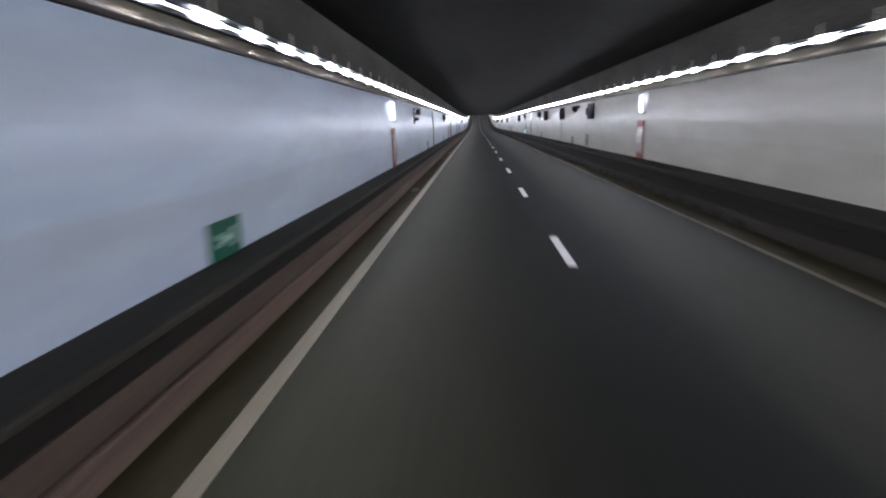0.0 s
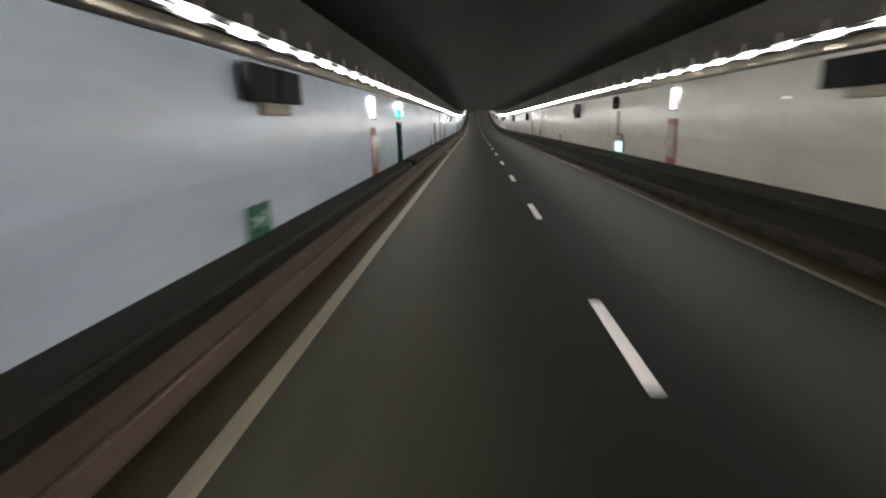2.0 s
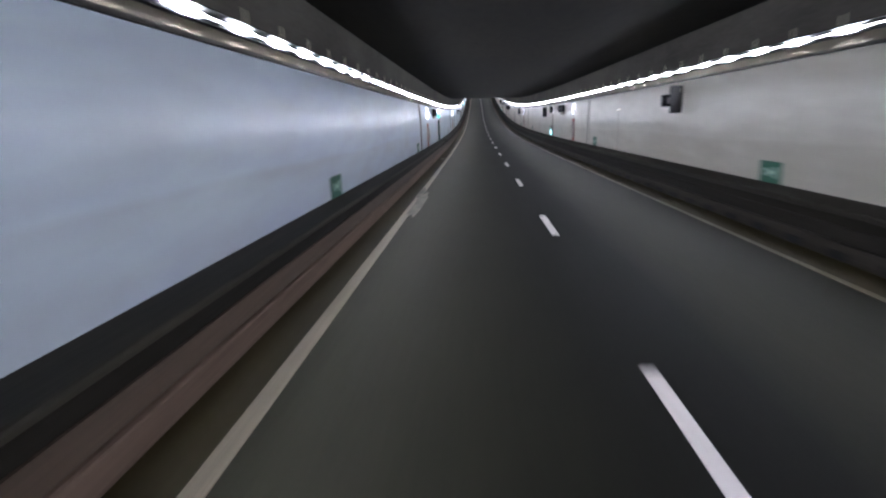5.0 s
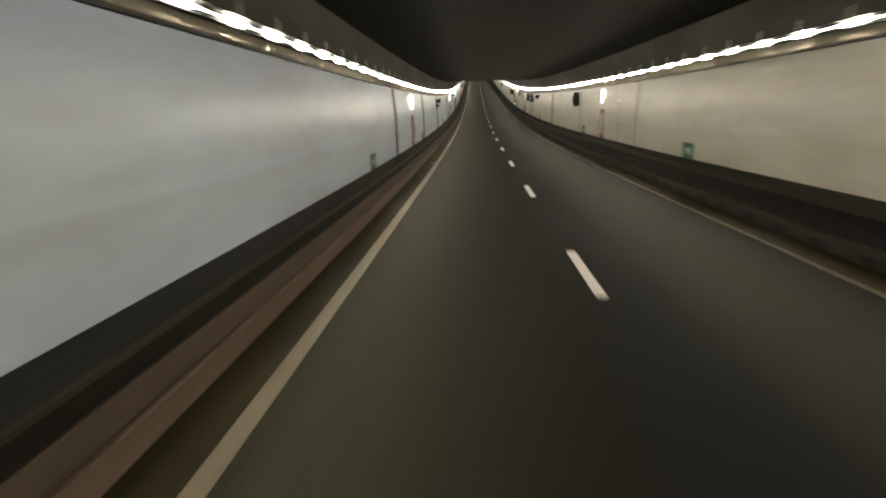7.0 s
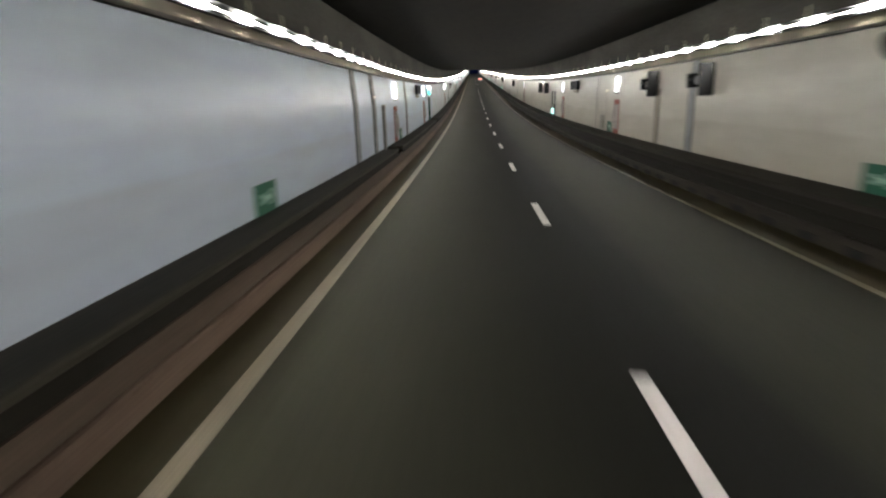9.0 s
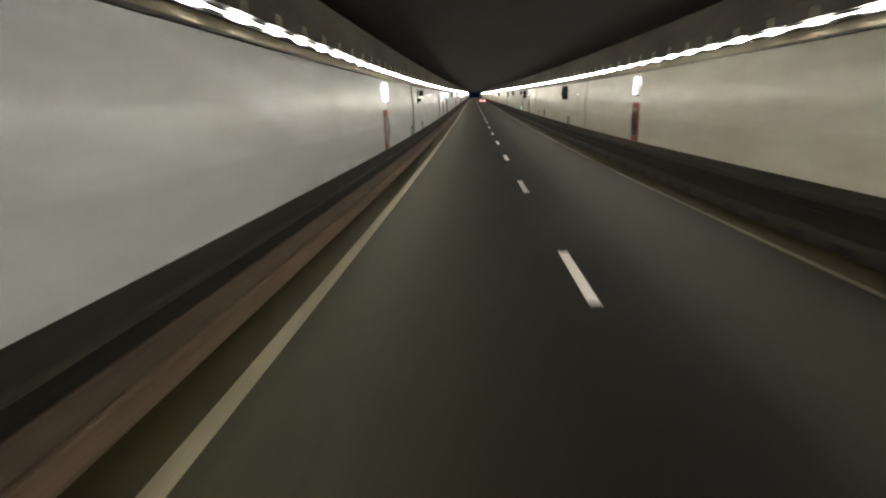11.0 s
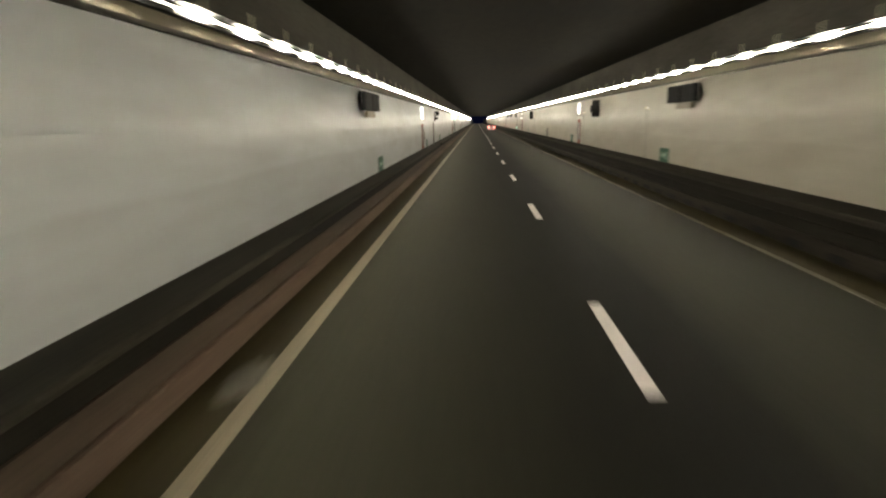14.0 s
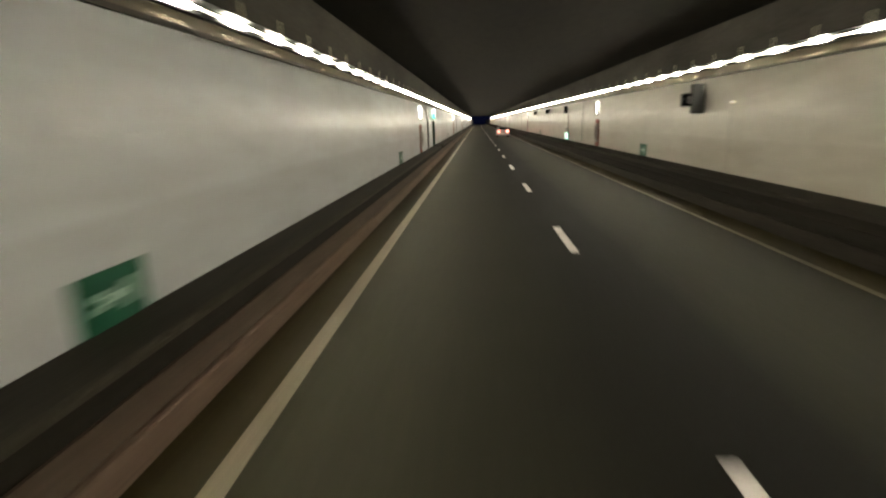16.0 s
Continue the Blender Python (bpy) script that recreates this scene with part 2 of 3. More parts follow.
EARTH = grime("dark_grass_ground", (0.02, 0.03, 0.012), (0.05, 0.06, 0.03), 0.9, big=0.2, fine=3, bump=0.4)[0]
TUBE = glow("lamp_diffuser_lit", (1.0, 0.94, 0.77), LAMP)
# made-up dim tubes that carry the glow across gaps between lamps
GAP_GLOW = glow("lamp_gap_glow_tube", (1.0, 0.94, 0.8), 9.0)
SIGN_LIT = glow("white_sign_lit", (1.0, 0.98, 0.94), 5.0)
GREEN_LIT = glow("green_sign_lit", (0.05, 0.9, 0.6), 1.3)
PALE_LIT = glow("pale_green_sign_lit", (0.78, 1.0, 0.96), 3.2)
MARKER = glow("marker_lamp_lit", (1.0, 0.9, 0.68), 1.7)
CAR_RED = glow("tail_lamp_lit", (1.0, 0.2, 0.16), 16.0)
CAR_PAINT = grime("silver_car_paint", (0.4, 0.4, 0.41), (0.5, 0.5, 0.5), 0.3, 0.5, space="obj", big=2, fine=40, bump=0.0)[0]
TYRE = grime("tyre_rubber", (0.015, 0.015, 0.015), (0.03, 0.03, 0.03), 0.8, space="obj", big=5, fine=40, bump=0.2)[0]
CAR_GLASS = nodes_of("tinted_car_glass", 0.05)[0]
CAR_GLASS.node_tree.nodes["Principled BSDF"].inputs["Base Color"].default_value = (0.01, 0.012, 0.012, 1)


# ---- mesh helpers ----
def mesh_ob(name, bm, mat, parent=None, label=""):
    me = bpy.data.meshes.new(name)
    bm.to_mesh(me)
    bm.free()
    me.materials.append(mat)
    ob = new(name, me)
    if parent:
        ob.parent = parent
    if label:
        ob["label"] = label
    return ob


def part(name, bm, mat, parent, label=""):
    return mesh_ob(name, bm, mat, parent, label)


def share(name, me, parent, m):
    ob = new(name, me)
    ob.parent = parent
    ob.matrix_basis = m
    return ob


def box(bm, sx, sy, sz, x=0.0, y=0.0, z=0.0, bevel=0.0, m=None):
    """A box of those sizes about (x, y, z), its edges rounded by bevel."""
    r = bmesh.ops.create_cube(bm, size=1.0)
    vs = r["verts"]
    for v in vs:
        v.co = Vector((v.co.x * sx + x, v.co.y * sy + y, v.co.z * sz + z))
        if m:
            v.co = m @ v.co
    if bevel:
        es = list({e for v in vs for e in v.link_edges})
        bmesh.ops.bevel(bm, geom=es, offset=bevel, segments=2, profile=0.5, affect="EDGES")
    return bm


def B(*a, **k):
    return box(bmesh.new(), *a, **k)


def tube(bm, a, b, r, n=8, r2=None):
    a, b = Vector(a), Vector(b)
    q = (b - a).to_track_quat("Z", "Y").to_matrix().to_4x4()
    bmesh.ops.create_cone(bm, cap_ends=True, segments=n, radius1=r, radius2=r if r2 is None else r2, depth=(b - a).length,
                          matrix=Matrix.Translation((a + b) / 2) @ q)
    return bm


def prism(bm, outline, y0, y1):
    """A closed outline in x, z drawn out from y0 to y1."""
    lo = [bm.verts.new((x, y0, z)) for x, z in outline]
    hi = [bm.verts.new((x, y1, z)) for x, z in outline]
    n = len(outline)
    for i in range(n):
        bm.faces.new((lo[i], lo[(i + 1) % n], hi[(i + 1) % n], hi[i]))
    bm.faces.new(list(reversed(lo)))
    bm.faces.new(hi)
    bmesh.ops.recalc_face_normals(bm, faces=bm.faces[:])
    return bm


def sweep(name, outline, s0, s1, mat, step=3.0, parent=None):
    """A closed outline in x and height, carried along the road from s0 to s1."""
    count = max(1, int(round((s1 - s0) / step)))
    stations = [s0 + (s1 - s0) * i / count for i in range(count + 1)]
    n = len(outline)
    verts = [(x, s, road_z(s) + z) for s in stations for x, z in outline]
    faces = [(i * n + j, i * n + (j + 1) % n, (i + 1) * n + (j + 1) % n, (i + 1) * n + j) for i in range(count) for j in range(n)]
    faces += [tuple(range(n - 1, -1, -1)), tuple(count * n + j for j in range(n))]
    me = bpy.data.meshes.new(name)
    me.from_pydata(verts, [], faces)
    bm = bmesh.new()
    bm.from_mesh(me)
    bmesh.ops.recalc_face_normals(bm, faces=bm.faces[:])
    bm.to_mesh(me)
    bm.free()
    me.materials.append(mat)
    ob = new(name, me)
    if parent:
        ob.parent = parent
    return ob


def thing(name, label, category, group=""):
    return tagged(new(name), label, category, group)


# ---- large structure ----
START, END = -45.0, 690.0
FAR = 860.0
DOORS = [(64.4, "green"), (87.1, "duct"), (163.3, "green"), (234.8, "duct"), (258.6, "green"), (337.7, "green"), (381.2, "duct"), (426.3, "green")]
DOOR_HALF = 0.62
GAP = (-0.5, 0.83)
FACE = 5.02
# per-side scales about the eye, so both walls line up in the camera's view
K = {-1: 1.103, 1: 1.052}
DROP = {sg: 2.415 * (1 - K[sg]) for sg in K}

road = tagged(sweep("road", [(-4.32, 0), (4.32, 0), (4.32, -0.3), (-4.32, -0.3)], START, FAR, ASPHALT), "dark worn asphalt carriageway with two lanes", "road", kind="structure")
tagged(sweep("ceiling", [(-5.7, 5.122), (5.7, 4.989), (5.7, 5.45), (-5.7, 5.55)], START, END, CEIL), "dark sooty flat tunnel ceiling", "ceiling", kind="structure")


EDGE_OUT = {-1: 3.70, 1: 3.62}
LEDGE = {
    -1: [(4.46, 0.655), (4.405, 0.665), (4.39, 0.72), (4.405, 0.748), (4.43, 0.76), (5.01, 0.746), (5.326, 0.746), (5.326, 0.655)],
    1: [(4.34, 0.70), (4.272, 0.712), (4.262, 0.775), (4.276, 0.806), (4.3, 0.818), (5.01, 0.826), (5.326, 0.826), (5.326, 0.70)],
}
FRONT = {
    -1: [(4.345, 0.525), (4.44, 0.651), (5.326, 0.651), (5.326, 0.424), (4.45, 0.424), (4.45, 0.525)],
    1: [(4.335, 0.525), (4.31, 0.696), (5.326, 0.696), (5.326, 0.424), (4.45, 0.424), (4.45, 0.525)],
}


def side(sign):
    """The outlines of one side of the tunnel; sign -1 is the near lane's side."""
    word = "left" if sign < 0 else "right"
    up = lambda pts: [(sign * x, z) for x, z in pts]
    k, lift = K[sign], DROP[sign]
    high = lambda pts: [(sign * x, lift + z * k) for x, z in pts]
    wall = tagged(sweep("wall_" + word, high([(5.33, -0.3), (5.7, -0.3), (5.7, 4.852), (5.33, 4.852)]), START, END, CONCRETE),
                  "grey concrete tunnel wall clad in white enamel panels", "wall", kind="structure")
    # dark strip added for the shadow line over the cladding's top edge
    tagged(sweep("shadow_line_" + word, high([(5.08, 3.412), (5.326, 3.412), (5.326, 3.466), (5.08, 3.466)]), START, END, SHADOW_LINE),
           "added dark strip for the shadow along the cladding's top", "trim", kind="structure")
    # added strip, paler than the concrete, for lamp light on the bare wall
    tagged(sweep("lamp_glow_strip_" + word, high([(5.303, 3.474), (5.326, 3.474), (5.326, 3.672), (5.303, 3.672)]), START, END, LAMP_GLOW),
           "added pale strip under the lamps, their glow painted in", "trim", kind="structure")
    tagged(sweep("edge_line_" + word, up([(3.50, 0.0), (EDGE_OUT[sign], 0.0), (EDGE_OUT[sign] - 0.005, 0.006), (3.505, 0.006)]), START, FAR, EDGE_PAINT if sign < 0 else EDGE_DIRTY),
           "dirty cream painted edge line on the asphalt", "road marking", kind="structure")
    cuts = [START]
    if sign < 0:
        for s, _ in DOORS:
            cuts += [s + GAP[0], s + GAP[1]]
    cuts.append(END)
    for a, b in zip(cuts[0::2], cuts[1::2]):
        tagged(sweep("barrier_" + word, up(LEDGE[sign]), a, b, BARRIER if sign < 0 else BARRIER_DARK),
               "dark concrete ledge with a rounded lip at the wall's foot", "barrier", kind="structure")
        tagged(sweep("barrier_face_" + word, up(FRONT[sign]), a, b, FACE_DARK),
               "black-brown concrete face, shade under the ledge painted in", "barrier", kind="structure")
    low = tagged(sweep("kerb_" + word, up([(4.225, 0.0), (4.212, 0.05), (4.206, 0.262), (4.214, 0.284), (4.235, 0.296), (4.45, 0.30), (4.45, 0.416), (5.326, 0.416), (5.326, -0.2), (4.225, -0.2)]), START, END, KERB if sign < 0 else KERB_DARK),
                 "rust-brown stained kerb below the barrier, headlight painted in" if sign < 0 else "brown concrete kerb painted dimmer for weak light, dark drain inlets", "kerb", kind="structure")
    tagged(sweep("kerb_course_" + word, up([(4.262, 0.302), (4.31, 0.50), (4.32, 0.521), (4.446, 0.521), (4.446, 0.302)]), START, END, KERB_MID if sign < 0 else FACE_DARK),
           "darker brown upper course of the kerb face", "kerb", kind="structure")
    if sign > 0:
        inlet = bmesh.new()
        for w, h, x, z in ((0.46, 0.02, -0.008, 0.06), (0.46, 0.015, -0.008, -0.058)):
            box(inlet, 0.016, w, h, x, 0, z)
        for y in (-0.22, 0.22):
            box(inlet, 0.016, 0.02, 0.1, -0.008, y, 0)
        box(inlet, 0.004, 0.42, 0.1, -0.001, 0, 0)
        hole = bpy.data.meshes.new("drain_inlet")
        inlet.to_mesh(hole)
        inlet.free()
        hole.materials.append(SCREEN)
        for i in range(300):
            share("drain_inlet", hole, low, at(1.95 + 1.28 * i, 4.211, 0.085))
    return wall


WALLS = {s: side(s) for s in (-1, 1)}

# made-up bulkhead closing the unseen tunnel behind the camera, portal and the open road beyond
tagged(mesh_ob("added_end_wall", B(11.6, 0.4, 6.2, 0, START - 0.2, road_z(START) + 2.3), CONCRETE), "made-up grey bulkhead closing the unseen end of the tunnel", "wall", kind="structure")
for sg in (-1, 1):
    tagged(sweep("retaining_wall", [(sg * x, z) for x, z in ((5.05, -0.3), (5.7, -0.3), (5.7, 3.2), (5.1, 3.2))], END + 0.5, FAR, CONCRETE),
           "grey concrete retaining wall beyond the tunnel's mouth", "wall", kind="structure")
bm = bmesh.new()
zz = road_z(FAR)
for sg in (-1, 1):
    vs = [bm.verts.new(p) for p in ((sg * 5.71, END + 0.6, road_z(END) + 3.0), (sg * 400, END + 0.6, zz + 4), (sg * 400, FAR, zz + 4), (sg * 5.71, FAR, zz + 3.0))]
    bm.faces.new(vs)
vs = [bm.verts.new(p) for p in ((-900, FAR, zz), (900, FAR, zz), (900, 2600, zz), (-900, 2600, zz))]
bm.faces.new(vs)
tagged(mesh_ob("ground", bm, EARTH), "dark night ground beyond the tunnel's mouth", "ground", kind="structure")
bm = bmesh.new()
for sg in (-1, 1):
    box(bm, 1.6, 0.5, 6.6, sg * 6.12, END + 0.25, road_z(END) + 2.6)
box(bm, 13.84, 0.5, 1.0, 0, END + 0.25, road_z(END) + 5.82)
tagged(mesh_ob("portal", bm, CONCRETE), "grey concrete frame round the tunnel's mouth", "portal", kind="structure")

# ---- lane dashes ----
bm = bmesh.new()
box(bm, 0.155, 2.48, 0.006, 0, -0.06, 0.003)
dash = bpy.data.meshes.new("lane_dash")
bm.to_mesh(dash)
bm.free()
dash.materials.append(PAINT)
for n in range(-4, 90):
    share("lane_dash", dash, road, at(n * 9.0, 0, 0))

# ---- dust, other pale patches and a scrape on the road ----
PALE_PATCH = grime("pale_dust_and_sheen", (0.07, 0.064, 0.047), (0.17, 0.156, 0.118), 0.9, scale=(1, 0.5, 1), big=2.5, fine=20, bump=0.3)[0]


def patch(s, x, w, l):
    bm = bmesh.new()
    n = 26
    ring = [(x + w / 2 * math.cos(i / n * math.tau) * random.uniform(0.6, 1.1), s + l / 2 * math.sin(i / n * math.tau) * random.uniform(0.7, 1.1)) for i in range(n)]
    bm.faces.new([bm.verts.new((px, py, road_z(py) + 0.009)) for px, py in ring])
    me = mesh_ob("pale_road_patch", bm, PALE_PATCH)
    return tagged(me, "pale patch lying along the edge line", "dust", "dust patches")


# dust, but 87 to 90 m imitate asphalt sheen, 190 m a drain slab
for s, x, w, l in ((10.4, -3.98, 0.4, 1.2), (37.0, -3.95, 0.42, 1.5), (89.5, -3.42, 0.3, 5.0), (87.6, -3.66, 0.36, 2.2), (129.8, -3.44, 0.4, 5.5), (132.5, -3.6, 0.3, 3.0),
                   (88.5, -3.95, 0.45, 7.0), (190.2, -3.78, 0.5, 0.6), (341.0, -3.85, 0.45, 1.0), (150.0, -3.9, 0.4, 1.6), (214.0, -3.92, 0.4, 1.2)):
    patch(s, x, w, l)
bm = bmesh.new()
box(bm, 0.04, 2.4, 0.004, 0, 0, 0.003)
scrape = tagged(mesh_ob("road_scrape", bm, EDGE_PAINT), "pale straight scrape on the asphalt", "scrape")
scrape.matrix_basis = at(330.8, 1.045, 0.0, -1.8)

# ---- lamps along both walls ----
PITCH, LEN, LIT = 1.64, 1.42, 0.64


def diffuser():
    """A lit diffuser, full in the middle to imitate the lamp's bloom and slender towards both ends."""
    bm = bmesh.new()
    rings = []
    for u, k in ((-1.0, 0.3), (-0.66, 0.8), (-0.28, 1.6), (0.28, 1.6), (0.66, 0.8), (1.0, 0.3)):
        outline = [(0.066, 0.024 * k), (0.012, 0.024 * k), (-0.014, 0.016 * k), (-0.022, 0.0), (-0.014, -0.016 * k), (0.012, -0.024 * k), (0.066, -0.024 * k)]
        rings.append([bm.verts.new((x, u * LIT / 2, z)) for x, z in outline])
    n = len(rings[0])
    for p, q in zip(rings, rings[1:]):
        for i in range(n):
            bm.faces.new((p[i], p[(i + 1) % n], q[(i + 1) % n], q[i]))
    bm.faces.new(rings[0])
    bm.faces.new(list(reversed(rings[-1])))
    bmesh.ops.recalc_face_normals(bm, faces=bm.faces[:])
    return bm


def luminaire_meshes():
    h = prism(bmesh.new(), [(0.12, 0.075), (-0.07, 0.075), (-0.112, 0.068), (-0.112, 0.056), (-0.07, 0.06), (0.07, 0.058), (0.07, -0.058), (0.035, -0.058), (0.035, -0.072), (0.12, -0.072)], -LEN / 2, LEN / 2)
    d = diffuser()
    e = [tube(bmesh.new(), (0.012, y * LIT / 2, 0), (0.012, y * LEN / 2, 0), 0.013, 8) for y in (-1, 1)]
    g = B(0.016, 0.045, 0.2, -0.05, 0, 0.175, bevel=0.004)
    return h, d, e, g


def luminaire():
    lamp = thing("tunnel_luminaire", "lit linear tunnel lamp in a dark housing on the upper wall", "lamp", "lamps along the tunnel walls")
    h, d, e, g = luminaire_meshes()
    part("housing", h, BLACK, lamp)
    part("diffuser", d, TUBE, lamp, "glowing white diffuser")
    for b in e:
        part("gap_glow_tube", b, GAP_GLOW, lamp, "added dim tube carrying the glow between lamps")
    part("hanger", g, STRAP, lamp)
    return lamp


first = luminaire()
h, d, e, g = luminaire_meshes()
REST = {"housing": (h, BLACK), "diffuser": (d, TUBE), "gap_glow_tube": (e[0], GAP_GLOW), "far_gap_glow_tube": (e[1], GAP_GLOW), "hanger": (g, STRAP)}


def lamp_place(s, sg):
    return at(s, sg * 5.185, DROP[sg] + 3.75 * K[sg], 0.0 if sg > 0 else 180.0) @ Matrix.Diagonal((K[sg], 1.07, K[sg], 1.0))


rest = []
for sg in (-1, 1):
    n = int((END - START) / PITCH)
    off = 0.05 if sg > 0 else 0.9
    for i in range(n):
        s = START + off + 0.6 + i * PITCH
        m = lamp_place(s, sg)
        if -15 < s < 215:
            copy_thing(first, m)
        elif s < END - 1:
            rest.append(m)
first.matrix_basis = lamp_place(START + 0.3, -1)
stuff = thing("far_luminaires", "lit linear tunnel lamps further along the walls", "lamp")
tagged(stuff, kind="stuff")
for key, (src, mat) in REST.items():
    src.verts.ensure_lookup_table()
    src.verts.index_update()
    vv = [v.co.copy() for v in src.verts]
    ff = [[v.index for v in f.verts] for f in src.faces]
    verts, faces = [], []
    for m in rest:
        o = len(verts)
        verts += [tuple(m @ c) for c in vv]
        faces += [[o + i for i in f] for f in ff]
    me = bpy.data.meshes.new(key)
    me.from_pydata(verts, [], faces)
    me.materials.append(mat)
    ob = new(key, me)
    ob.parent = stuff
    src.free()

# ---- wall things ----
SOS = [12.7, 58.1, 103.5, 152.3, 192.72, 238.5, 253.8, 285.0, 328.5, 372.3, 416.8, 461.0, 505.0, 549.0, 593.0, 637.0]


def inward(s, sg, h, out=0.0):
    """A place on the cladding whose +x points into the tunnel, scaled per side to fit the camera's view."""
    return at(s, sg * (FACE - 0.005 - out), DROP[sg] + h * K[sg], 180.0 if sg > 0 else 0.0) @ Matrix.Diagonal((K[sg], K[sg], K[sg], 1.0))


def place_all(ob, spots):
    """Copies of a thing at all the poses but the first, which the thing itself takes."""
    for m in spots[1:]:
        copy_thing(ob, m)
    ob.matrix_basis = spots[0]


def along(spots, h, out=0.0):
    return [inward(s, sg, h, out) for s, sg in spots]


def pillow(w, h, d, x, y, z, n=14):
    """A shallow bulging steel sheet of width w and height h, d proud in the middle."""
    bm = bmesh.new()
    rows = []
    for k in (-1.0, -0.96, -0.88, -0.7, -0.35, 0.0, 0.35, 0.7, 0.88, 0.96, 1.0):
        drawn = 1 - abs(k) ** 2.2
        row = []
        for i in range(n + 1):
            u = 2 * i / n - 1
            row.append(bm.verts.new((x + d * drawn * (1 - u * u), y + u * w / 2 * (0.88 + 0.12 * drawn ** 0.5), z + k * h / 2)))
        rows.append(row)
    for p, q in zip(rows, rows[1:]):
        for i in range(n):
            bm.faces.new((p[i], p[i + 1], q[i + 1], q[i])).smooth = True
    bmesh.ops.solidify(bm, geom=bm.faces[:], thickness=0.004)
    bmesh.ops.recalc_face_normals(bm, faces=bm.faces[:])
    return bm


def emergency_point():
    e = thing("emergency_cabinet", "red emergency cabinet with two bulging steel doors on the white wall", "cabinet", "emergency cabinets")
    part("body", B(0.024, 0.84, 1.42, 0.012, 0, 0.71, bevel=0.01), RED, e, "red enamelled back body")
    part("top_panel", B(0.012, 0.74, 0.17, 0.029, 0, 1.3, bevel=0.005), RED, e, "orange-red top panel")
    for y in (-0.19, 0.19):
        part("door", pillow(0.35, 1.06, 0.1, 0.026, y, 0.72), STEEL, e, "bulging bright steel door leaf")
    part("bottom_panel", B(0.012, 0.74, 0.15, 0.029, 0, 0.105, bevel=0.005), RED, e, "red bottom panel")
    return e


def sign_box():
    e = thing("illuminated_sign_box", "bright white illuminated box sign above an emergency cabinet", "sign", "illuminated box signs")
    part("base", B(0.09, 0.5, 0.045, 0.045, 0, -0.345, bevel=0.01), BLACK, e)
    part("lit_panel", B(0.075, 0.45, 0.63, 0.0375, 0, 0, bevel=0.015), SIGN_LIT, e, "glowing white panel")
    part("top_cap", B(0.09, 0.5, 0.03, 0.045, 0, 0.335, bevel=0.008), GALV, e)
    part("end_cap", B(0.09, 0.02, 0.63, 0.045, 0.24, 0, bevel=0.008), GALV, e)
    return e


BOTH = [(s, -1) for s in SOS] + [(s + (0.0 if s < 20 else 0.18), 1) for s in SOS]
place_all(emergency_point(), along([(s - (0.17 if sg < 0 else 0.0), sg) for s, sg in BOTH], 0.91))
place_all(sign_box(), along(BOTH, 2.94, -0.03))


def low_sign():
    e = thing("low_green_sign", "small green evacuation sign with pale print low on the wall", "sign", "low green evacuation signs")
    part("plate", B(0.012, 0.88, 0.47, 0.006, 0, 0, bevel=0.004), GREEN, e)
    bm = bmesh.new()
    box(bm, 0.004, 0.3, 0.07, 0.015, 0.02, 0.0)
    box(bm, 0.004, 0.16, 0.06, 0.015, -0.15, 0.05, m=None)
    box(bm, 0.004, 0.16, 0.06, 0.015, -0.15, -0.05)
    box(bm, 0.004, 0.12, 0.24, 0.015, 0.2, 0.0)
    part("print", bm, PALE, e)
    return e


LOW = [-3.3, 28.8, 47.5, 82.8, 100.7, 126.2, 145.3, 180.6, 198.0, 221.7, 239.9, 301.2, 319.0, 356.0, 375.2, 389.1, 408.0, 446.0, 465.0]
place_all(low_sign(), along([(s, sg) for s in LOW for sg in (-1, 1)] + [(294.4, -1)], 1.13))


def exit_light():
    e = thing("exit_light_sign", "glowing green and white exit sign low on the wall", "sign", "low exit light signs")
    part("body", B(0.1, 1.12, 0.5, 0.05, 0, 0, bevel=0.015), GALV, e)
    part("lit_panel", B(0.012, 1.06, 0.44, 0.106, 0, 0, bevel=0.004), GREEN_LIT, e, "glowing pale green panel")
    sheet = part("print", B(0.004, 0.96, 0.35, 0.116, 0, 0), PALE_LIT, e, "glowing pale print")
    for y, w, h in ((-0.3, 0.1, 0.24), (0.02, 0.09, 0.14), (0.14, 0.05, 0.2), (0.34, 0.06, 0.22)):
        part("bar", B(0.003, w, h, 0.1205, y, 0, bevel=0.001), GREEN_LIT, sheet, "small green pictogram bar")
    return e


def signal_unit():
    e = thing("wall_signal_unit", "dark grey upright signal plate with a black box on the wall", "signal", "dark signal units")
    part("plate", B(0.36, 0.07, 0.82, 0.19, 0.33, -0.08, bevel=0.015), UNIT_GREY, e, "dark grey upright plate across the wall")
    part("arm", B(0.13, 0.92, 0.2, 0.075, -0.14, -0.08, bevel=0.01), DOOR_GREY, e, "grey connecting arm")
    box_ = part("side_box", B(0.2, 0.34, 0.38, 0.13, -0.76, -0.08, bevel=0.02), BLACK, e)
    part("band", B(0.205, 0.345, 0.07, 0.13, -0.76, -0.06, bevel=0.006), UNIT_GREY, box_, "dark grey band")
    part("bracket", B(0.06, 0.1, 0.1, 0.025, 0.33, 0.2, bevel=0.006), GREY_BOX, e)
    return e


